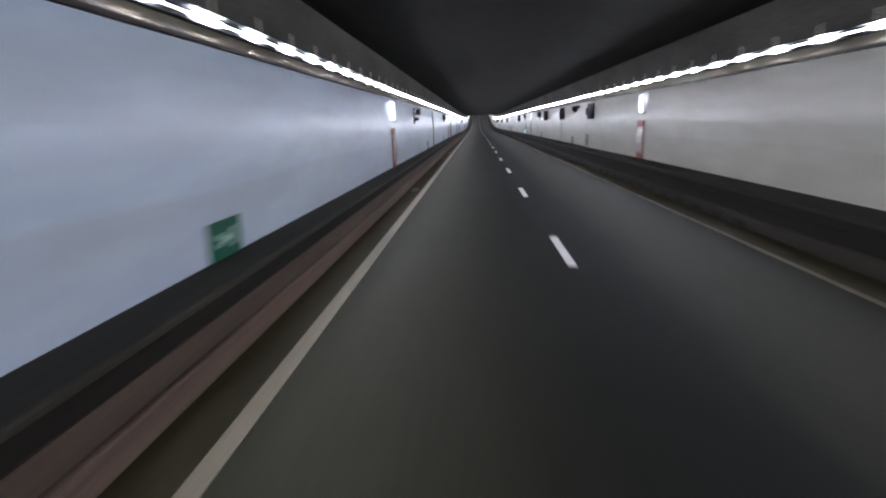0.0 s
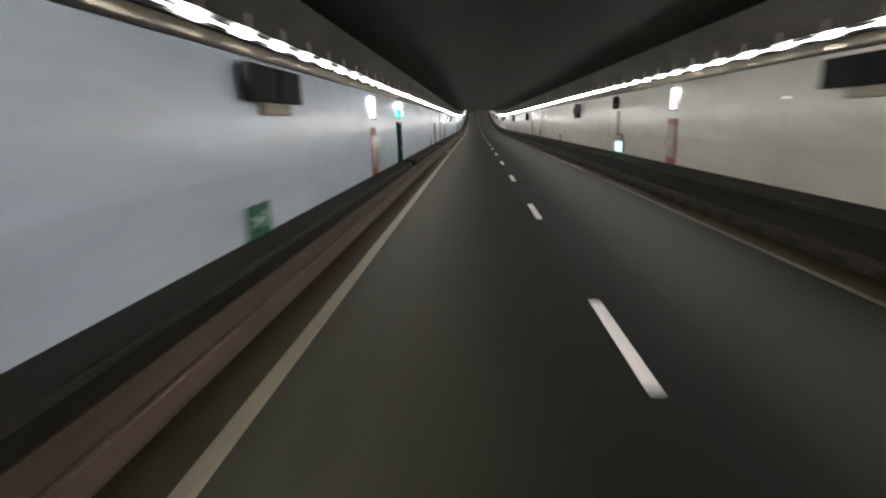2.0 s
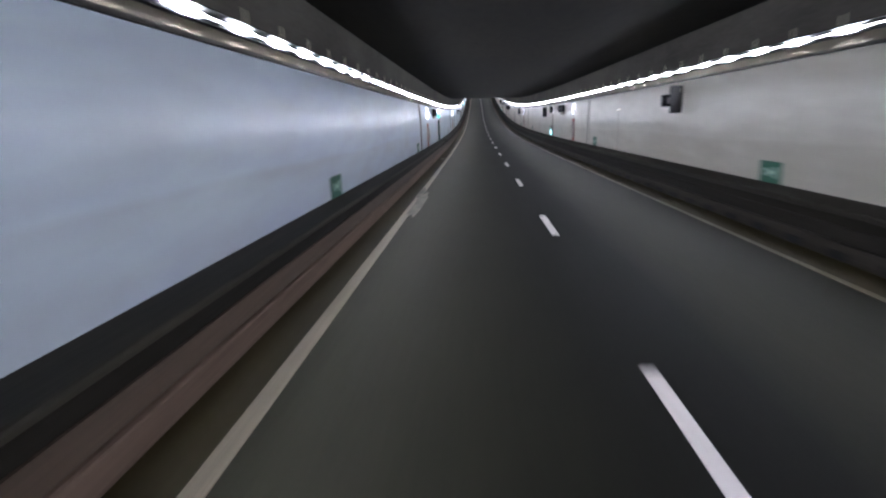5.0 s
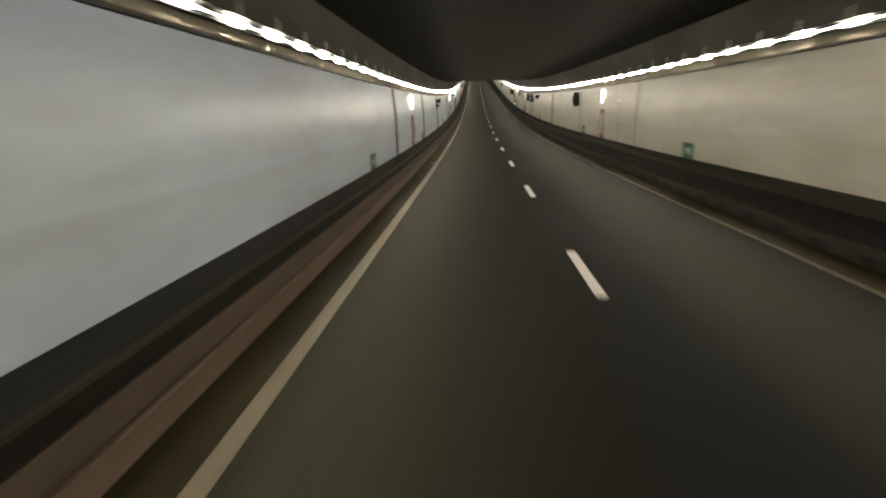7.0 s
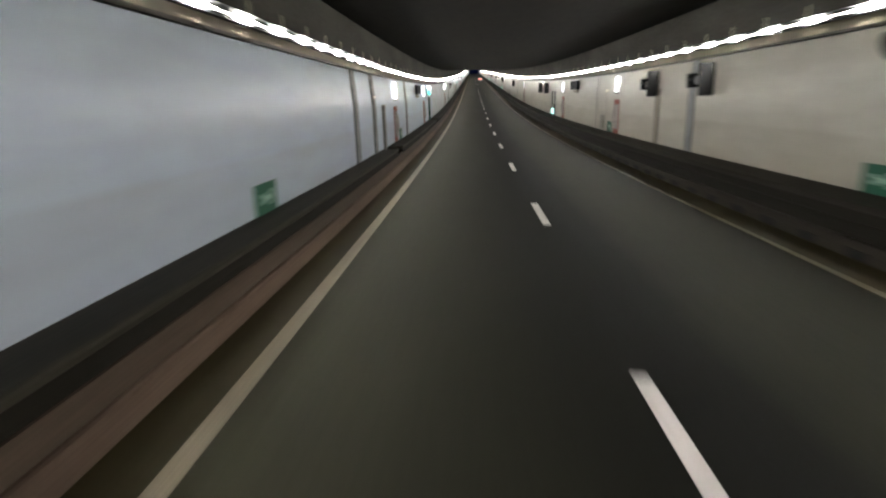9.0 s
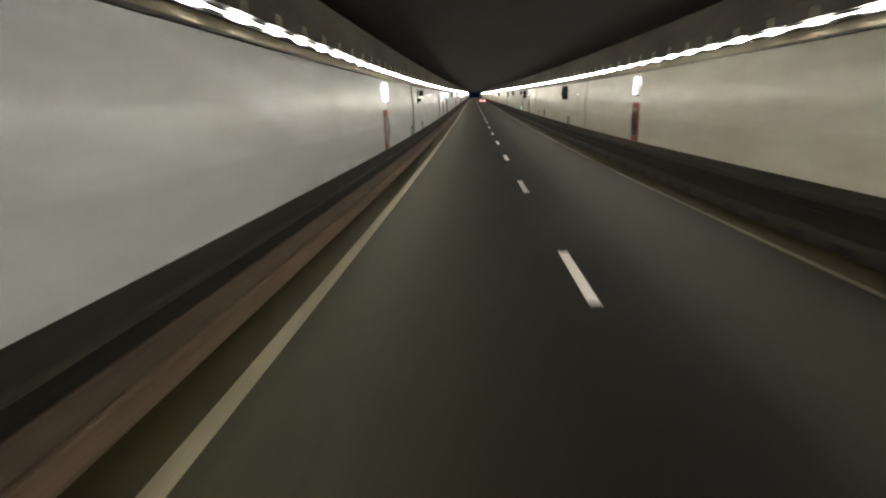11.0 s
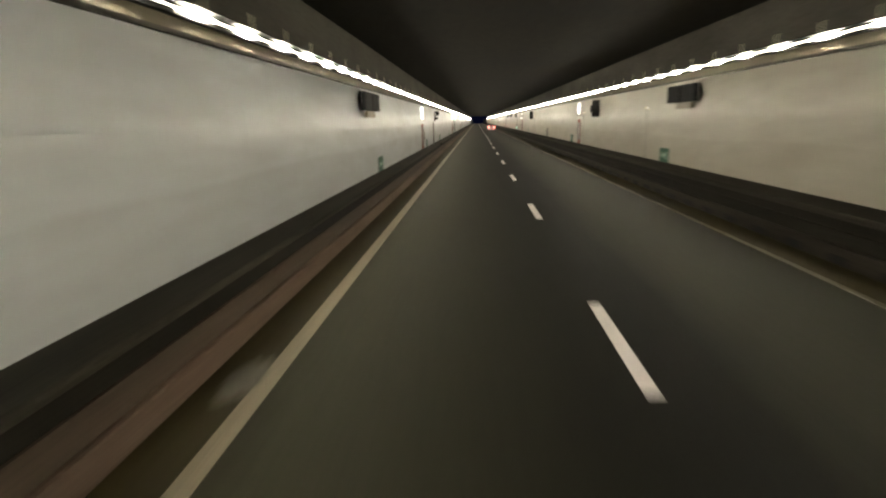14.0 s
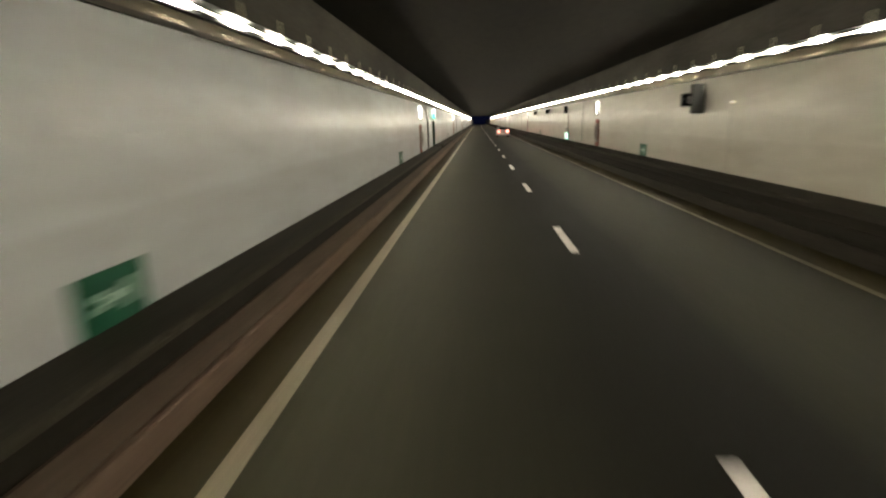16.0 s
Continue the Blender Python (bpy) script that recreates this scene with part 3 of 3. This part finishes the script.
def compact_unit():
    e = thing("compact_signal_unit", "small black signal box above an exit sign", "signal", "compact signal units")
    part("housing", B(0.24, 0.22, 0.48, 0.16, 0, 0.08, bevel=0.02), BLACK, e)
    part("visor", B(0.16, 0.3, 0.03, 0.17, 0.02, 0.34, bevel=0.006), BLACK, e)
    part("lens", B(0.05, 0.012, 0.05, 0.17, 0.116, 0.0, bevel=0.004), WHITE, e, "small pale lens")
    part("bracket", B(0.06, 0.1, 0.1, 0.02, 0, 0.08, bevel=0.006), GREY_BOX, e)
    return e


def signal_stack():
    e = thing("stacked_signal_unit", "stack of black signal boxes with a white plate on the wall", "signal", "stacked black signal units")
    part("mast", B(0.06, 0.08, 0.74, 0.1, 0, -0.06, bevel=0.008), BLACK, e)
    part("cap", B(0.34, 0.22, 0.045, 0.24, 0, 0.26, bevel=0.012), BLACK, e)
    head = part("signal_head", B(0.24, 0.22, 0.25, 0.3, 0, 0.1, bevel=0.02), BLACK, e)
    part("plate", B(0.2, 0.22, 0.035, 0.26, 0, -0.08, bevel=0.006), WHITE, head, "small white plate")
    part("lower_head", B(0.2, 0.2, 0.15, 0.22, 0, -0.22, bevel=0.02), BLACK, e)
    part("bracket", B(0.16, 0.05, 0.05, 0.12, 0, -0.32, bevel=0.006), GREY_BOX, e)
    return e


def horn():
    e = thing("horn_loudspeaker", "dark horn loudspeaker on a wall bracket", "loudspeaker", "horn loudspeakers")
    part("horn", tube(bmesh.new(), (0.34, -0.26, -0.06), (0.22, 0.12, 0.04), 0.2, 14, 0.06), BLACK, e)
    part("driver", tube(bmesh.new(), (0.22, 0.12, 0.04), (0.19, 0.24, 0.07), 0.075, 12), BLACK, e)
    part("bracket", B(0.22, 0.06, 0.06, 0.11, 0.1, 0.05, bevel=0.006), GALV, e)
    return e


def dark_panel():
    e = thing("dark_display_panel", "wide black two-part display panel hung on the upper wall", "display", "dark display panels")
    for y in (-0.57, 0.57):
        c = part("case", B(0.14, 1.1, 0.5, 0.09, y, -0.02, bevel=0.015), SCREEN, e)
        part("screen", B(0.01, 1.0, 0.4, 0.166, y, -0.02, bevel=0.003), SCREEN, c, "dark blank screen")
        part("bracket", B(0.06, 0.06, 0.3, -0.005, y, 0, bevel=0.006), GREY_BOX, e)
    part("lower_box", B(0.09, 1.2, 0.18, 0.045, 0.12, -0.365, bevel=0.012), DUCT_BROWN, e, "pale brown connection box")
    return e


def grey_cabinet():
    e = thing("grey_wall_cabinet", "small grey cabinet low on the white wall", "cabinet", "small grey cabinets")
    part("body", B(0.1, 0.5, 0.62, 0.05, 0, 0, bevel=0.012), GREY_BOX, e)
    part("door", B(0.016, 0.44, 0.56, 0.108, 0, 0, bevel=0.005), GREY_BOX, e)
    part("lock", B(0.02, 0.03, 0.05, 0.12, 0.16, 0, bevel=0.004), BLACK, e)
    return e


def conduit():
    e = thing("wall_conduit", "dark cable conduit running down the white wall", "conduit", "wall conduits")
    part("pipe", tube(bmesh.new(), (0.06, 0, 0.0), (0.06, 0, 1.75), 0.035, 8), BLACK, e)
    for z in (0.3, 1.0, 1.6):
        part("clamp", B(0.1, 0.1, 0.03, 0.05, 0, z, bevel=0.004), GALV, e)
    return e


def junction_box():
    e = thing("junction_box", "grey junction box on the wall above an exit sign", "junction box", "junction boxes over exit signs")
    part("body", B(0.12, 0.66, 0.26, 0.06, 0, 0, bevel=0.014), GREY_BOX, e)
    part("lid", B(0.02, 0.7, 0.05, 0.125, 0, 0.12, bevel=0.006), DARK, e, "dark top rail")
    return e


EXITS = [(s, 1) for s in (64.8, 163.4, 258.5, 337.8, 427.3)]
place_all(junction_box(), along(EXITS, 1.6))
place_all(exit_light(), along(EXITS, 1.2))
place_all(signal_stack(), along([(s, -1) for s in (19.7, 113.5, 210.2, 297.3, 381.9)], 2.9))
place_all(signal_unit(), along([(s, 1) for s in (22.2, 32.8, 42.9, 75.15, 108.6, 132.5, 167.7, 200.0, 228.8, 233.4, 262.2, 266.5, 302.0, 332.8, 366.9, 402.3)], 2.94))
place_all(compact_unit(), along([(s, 1) for s in (65.4, 162.9, 338.4, 427.4)], 2.94))
place_all(horn(), along([(s, 1) for s in (25.9, 221.2, 436.8, 447.5)], 3.12))
place_all(dark_panel(), along([(s, -1) for s in (48.6, 157.8, 248.6, 354.0)] + [(s, 1) for s in (49.05, 157.65, 248.95, 354.25)], 3.06))
place_all(grey_cabinet(), along([(s, 1) for s in (23.6, 95.9, 241.2, 314.1, 388.2)], 1.3))


def cable_drop():
    e = thing("cable_drop", "thin grey cable running down from a small lit marker lamp", "cable", "cable drops")
    bm = bmesh.new()
    bmesh.ops.create_uvsphere(bm, u_segments=16, v_segments=10, radius=1.0)
    for v in bm.verts:
        v.co = Vector((max(v.co.x, 0.0) * 0.05, v.co.y * 0.07, v.co.z * 0.022 + 1.8))
    for f in bm.faces:
        f.smooth = True
    part("marker_lamp", bm, MARKER, e, "small glowing warm white marker lamp")
    part("cable", tube(bmesh.new(), (0.02, 0, 0.0), (0.02, 0, 1.77), 0.009, 6), CABLE, e)
    return e


place_all(cable_drop(), along([(s, 1) for s in (51.5, 67.2, 92.0, 118.4, 140.1, 189.4, 214.1, 240.6, 297.8, 318.7, 337.1, 343.0, 358.2, 371.0, 400.2)] + [(232.9, -1)], 0.9))
place_all(conduit(), along([(257.75, 1), (259.25, 1)], 0.9))


# ---- doors in the near wall ----
def door(s):
    top, half = 2.5, 0.56
    e = thing("emergency_door", "green emergency exit door with a push bar, shut", "door", "doors in the tunnel wall")
    e.matrix_basis = inward(s, -1, 0.0, -0.01)
    hgt = top - 0.42
    slab = part("slab", B(0.05, 2 * half - 0.12, hgt - 0.06, 0.03, 0, 0.42 + (hgt - 0.06) / 2, bevel=0.006), DOOR_GREEN, e)
    for y in (-1, 1):
        part("jamb", B(0.12, 0.06, hgt, 0.0, y * (half - 0.03), 0.42 + hgt / 2, bevel=0.006), DOOR_GREEN, e)
    part("head", B(0.12, 2 * half - 0.12, 0.06, 0, 0, top - 0.03, bevel=0.006), GALV, e)
    part("push_bar", B(0.06, 0.5, 0.05, 0.085, 0, 1.45, bevel=0.012), GREY_BOX, slab)
    w = thing("door_sign_box", "white and green lit sign boxes stacked above a door", "sign", "lit sign boxes over doors")
    w.matrix_basis = inward(s, -1, 0.0)
    part("white_panel", B(0.16, 0.4, 0.25, 0.08, 0, 3.14, bevel=0.03), SIGN_LIT, w, "glowing white panel")
    part("green_panel", B(0.16, 0.42, 0.3, 0.08, 0, 2.83, bevel=0.03), GREEN_LIT, w, "glowing green panel")
    part("print", B(0.17, 0.36, 0.23, 0.085, 0, 2.84, bevel=0.02), PALE_LIT, w, "glowing pale print")
    part("frame", B(0.17, 0.5, 0.03, 0.085, 0, 3.01, bevel=0.006), BLACK, w)
    part("frame", B(0.17, 0.5, 0.03, 0.085, 0, 2.67, bevel=0.006), BLACK, w)


def right_duct(s):
    e = thing("wall_duct", "grey-brown flat duct cover under a signal unit", "duct", "wall duct covers")
    e.matrix_basis = inward(s, 1, 0.0, 0.0)
    part("cover", B(0.03, 0.46, 1.75, 0.015, 0, 0.9 + 0.875, bevel=0.008), DUCT_BROWN, e)
    part("cap", B(0.04, 0.5, 0.04, 0.02, 0, 2.67, bevel=0.006), DUCT_BROWN, e)


for s in (65.4, 163.0, 233.05, 338.1, 427.3):
    right_duct(s)


def duct(s):
    e = thing("wall_duct", "grey-brown metal duct cover standing up the white wall", "duct", "wall duct covers")
    e.matrix_basis = inward(s, -1, 0.0)
    part("cover", B(0.07, 0.34, 1.96, 0.035, 0, 0.42 + 0.98, bevel=0.012), DOOR_GREY, e)
    part("cap", B(0.085, 0.37, 0.05, 0.0425, 0, 2.405, bevel=0.008), GALV, e)
    for z in (1.1, 1.8):
        part("clamp", B(0.078, 0.38, 0.03, 0.039, 0, z, bevel=0.005), DOOR_GREY, e)


for s, k in DOORS:
    door(s) if k == "green" else duct(s)

# ---- dark joint strips between tunnel segments ----
JOINTS = {
    -1: [34.1, 95.1, 147.2, 186.3, 199.1, 212.5, 229.6, 232.8, 242.7, 295.4, 321.7, 421.5, 472.0, 522.0, 577.0, 632.0],
    1: [34.1, 94.7, 147.2, 186.3, 199.1, 242.7, 295.4, 321.7, 421.5, 472.0, 522.0, 577.0, 632.0],
}


def joint_strip(mat, seals, label):
    e = thing("joint_cover", label, "joint cover", "joint covers")
    part("cover", prism(bmesh.new(), [(0.0, 0.9), (0.022, 0.9), (0.022, 2.42), (-0.056, 3.4), (-0.07, 3.4), (0.0, 2.42)], -0.2, 0.2), mat, e)
    for y in seals:
        part("seal", prism(bmesh.new(), [(0.0, 0.9), (0.03, 0.9), (0.03, 2.42), (-0.048, 3.4), (-0.07, 3.4), (0.0, 2.42)], y, y + 0.024), DARK, e, "dark rubber seal")
    return e


place_all(joint_strip(JOINT, (0.202, -0.226), "grey joint cover strip between two dark seals on the wall"), along([(s, -1) for s in JOINTS[-1]], 0.0))
place_all(joint_strip(JOINT_PALE, (-0.226,), "cream joint cover strip with one dark seal on the wall"), along([(s, 1) for s in JOINTS[1]], 0.0))
place_all(joint_strip(JOINT, (0.202, -0.226), "grey joint cover strip between two dark seals on the wall"), along([(212.5, 1), (229.9, 1)], 0.0))


# ---- the car ahead ----
def car():
    c = thing("hatchback_car", "silver hatchback car with lit tail lamps on the asphalt", "car")
    side_ = [(-2.05, 0.35), (-2.08, 0.75), (-1.98, 1.0), (-1.62, 1.42), (-0.3, 1.5), (0.6, 1.4), (1.2, 1.0), (1.95, 0.85), (2.1, 0.6), (2.08, 0.32)]
    bm = bmesh.new()
    n = len(side_)
    rings = []
    for x, k in ((-0.86, 0.97), (-0.8, 1.0), (0.8, 1.0), (0.86, 0.97)):
        rings.append([bm.verts.new((x * (1.0 if z < 1.02 else 0.8), y * k, 0.3 + (z - 0.3) * k)) for y, z in side_])
    for r, s in zip(rings, rings[1:]):
        for i in range(n):
            bm.faces.new((r[i], r[(i + 1) % n], s[(i + 1) % n], s[i]))
    bm.faces.new(rings[0])
    bm.faces.new(list(reversed(rings[-1])))
    bmesh.ops.recalc_face_normals(bm, faces=bm.faces[:])
    part("body", bm, CAR_PAINT, c)
    part("rear_window", B(1.1, 0.03, 0.46, 0, -1.84, 1.2, bevel=0.01, m=Matrix.Identity(4)), CAR_GLASS, c)
    for x in (-0.62, 0.62):
        part("tail_lamp", B(0.3, 0.08, 0.26, x, -2.06, 0.86, bevel=0.03), CAR_RED, c, "lit red tail lamp")
    part("bumper", B(1.66, 0.14, 0.26, 0, -2.08, 0.46, bevel=0.04), CAR_PAINT, c)
    part("number_plate", B(0.52, 0.02, 0.11, 0, -2.16, 0.55), WHITE, c)
    for x in (-0.76, 0.76):
        for y in (-1.3, 1.32):
            w = part("wheel", tube(bmesh.new(), (x - 0.1, y, 0.31), (x + 0.1, y, 0.31), 0.31, 20), TYRE, c)
            part("rim", tube(bmesh.new(), (x - 0.11, y, 0.31), (x + 0.11, y, 0.31), 0.19, 14), STEEL, w)
    return c


car().matrix_basis = at(468.0, 1.9, 0.006)


# ---- cladding panels, parts of the walls ----
def panel_mesh(kind, length, z0=0.90, z1=3.40):
    """One enamel panel: upright below, leaning back above a soft bend."""
    def lean(z):
        if z < 2.1:
            return 0.0
        return 0.0656 * (z - 2.1) ** 2 if z < 2.7 else 0.0236 + (z - 2.7) * 0.0787

    rows = [z0] + [z for z in (2.1, 2.2, 2.3, 2.4, 2.5, 2.6, 2.7) if z > z0 + 0.01] + [z1]
    face = [(lean(z), z) for z in rows]
    out = face + [(x + 0.04, z) for x, z in reversed(face)]
    bm = prism(bmesh.new(), out, -length / 2 + 0.003, length / 2 - 0.003)
    me = bpy.data.meshes.new("panel")
    bm.to_mesh(me)
    bm.free()
    me.materials.append(ENAMEL[kind])
    mark = me.attributes.new("height", "FLOAT", "POINT")
    mark.data.foreach_set("value", [v.co.z for v in me.vertices])
    return me


CACHE = {}


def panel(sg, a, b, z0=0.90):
    # first stretch of the left wall takes the copy with the blue cast
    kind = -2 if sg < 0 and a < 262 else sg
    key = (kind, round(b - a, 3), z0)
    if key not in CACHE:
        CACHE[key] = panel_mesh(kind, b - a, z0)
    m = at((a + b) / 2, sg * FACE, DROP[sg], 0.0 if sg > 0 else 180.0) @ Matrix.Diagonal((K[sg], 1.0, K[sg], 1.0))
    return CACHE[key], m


for sg in (-1, 1):
    holes = [(s - DOOR_HALF, s + DOOR_HALF, 2.5) for s, k in DOORS if k == "green"] if sg < 0 else []
    cuts = sorted({START, END} | {round(h, 3) for a, b, _ in holes for h in (a, b)})
    far = []
    for a, b in zip(cuts, cuts[1:]):
        hole = [h for h in holes if abs(h[0] - a) < 0.01]
        if hole:
            me, m = panel(sg, a, b, hole[0][2])
            share("panel", me, WALLS[sg], m)
            continue
        n = max(1, int(round((b - a) / 3.0)))
        for i in range(n):
            p, q = a + (b - a) * i / n, a + (b - a) * (i + 1) / n
            me, m = panel(sg, p, q)
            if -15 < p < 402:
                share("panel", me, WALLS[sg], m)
            else:
                far.append((me, m))
    verts, faces, tall = [], [], []
    for me, m in far:
        tall += [v.co.z for v in me.vertices]
        o = len(verts)
        verts += [tuple(m @ v.co) for v in me.vertices]
        faces += [[o + i for i in f.vertices] for f in me.polygons]
    me = bpy.data.meshes.new("far_panels")
    me.from_pydata(verts, [], faces)
    me.materials.append(ENAMEL[sg])
    mark = me.attributes.new("height", "FLOAT", "POINT")
    mark.data.foreach_set("value", tall)
    ob = tagged(new("far_panels", me), "white enamel panels further along the wall", kind="stuff")
    ob.parent = WALLS[sg]
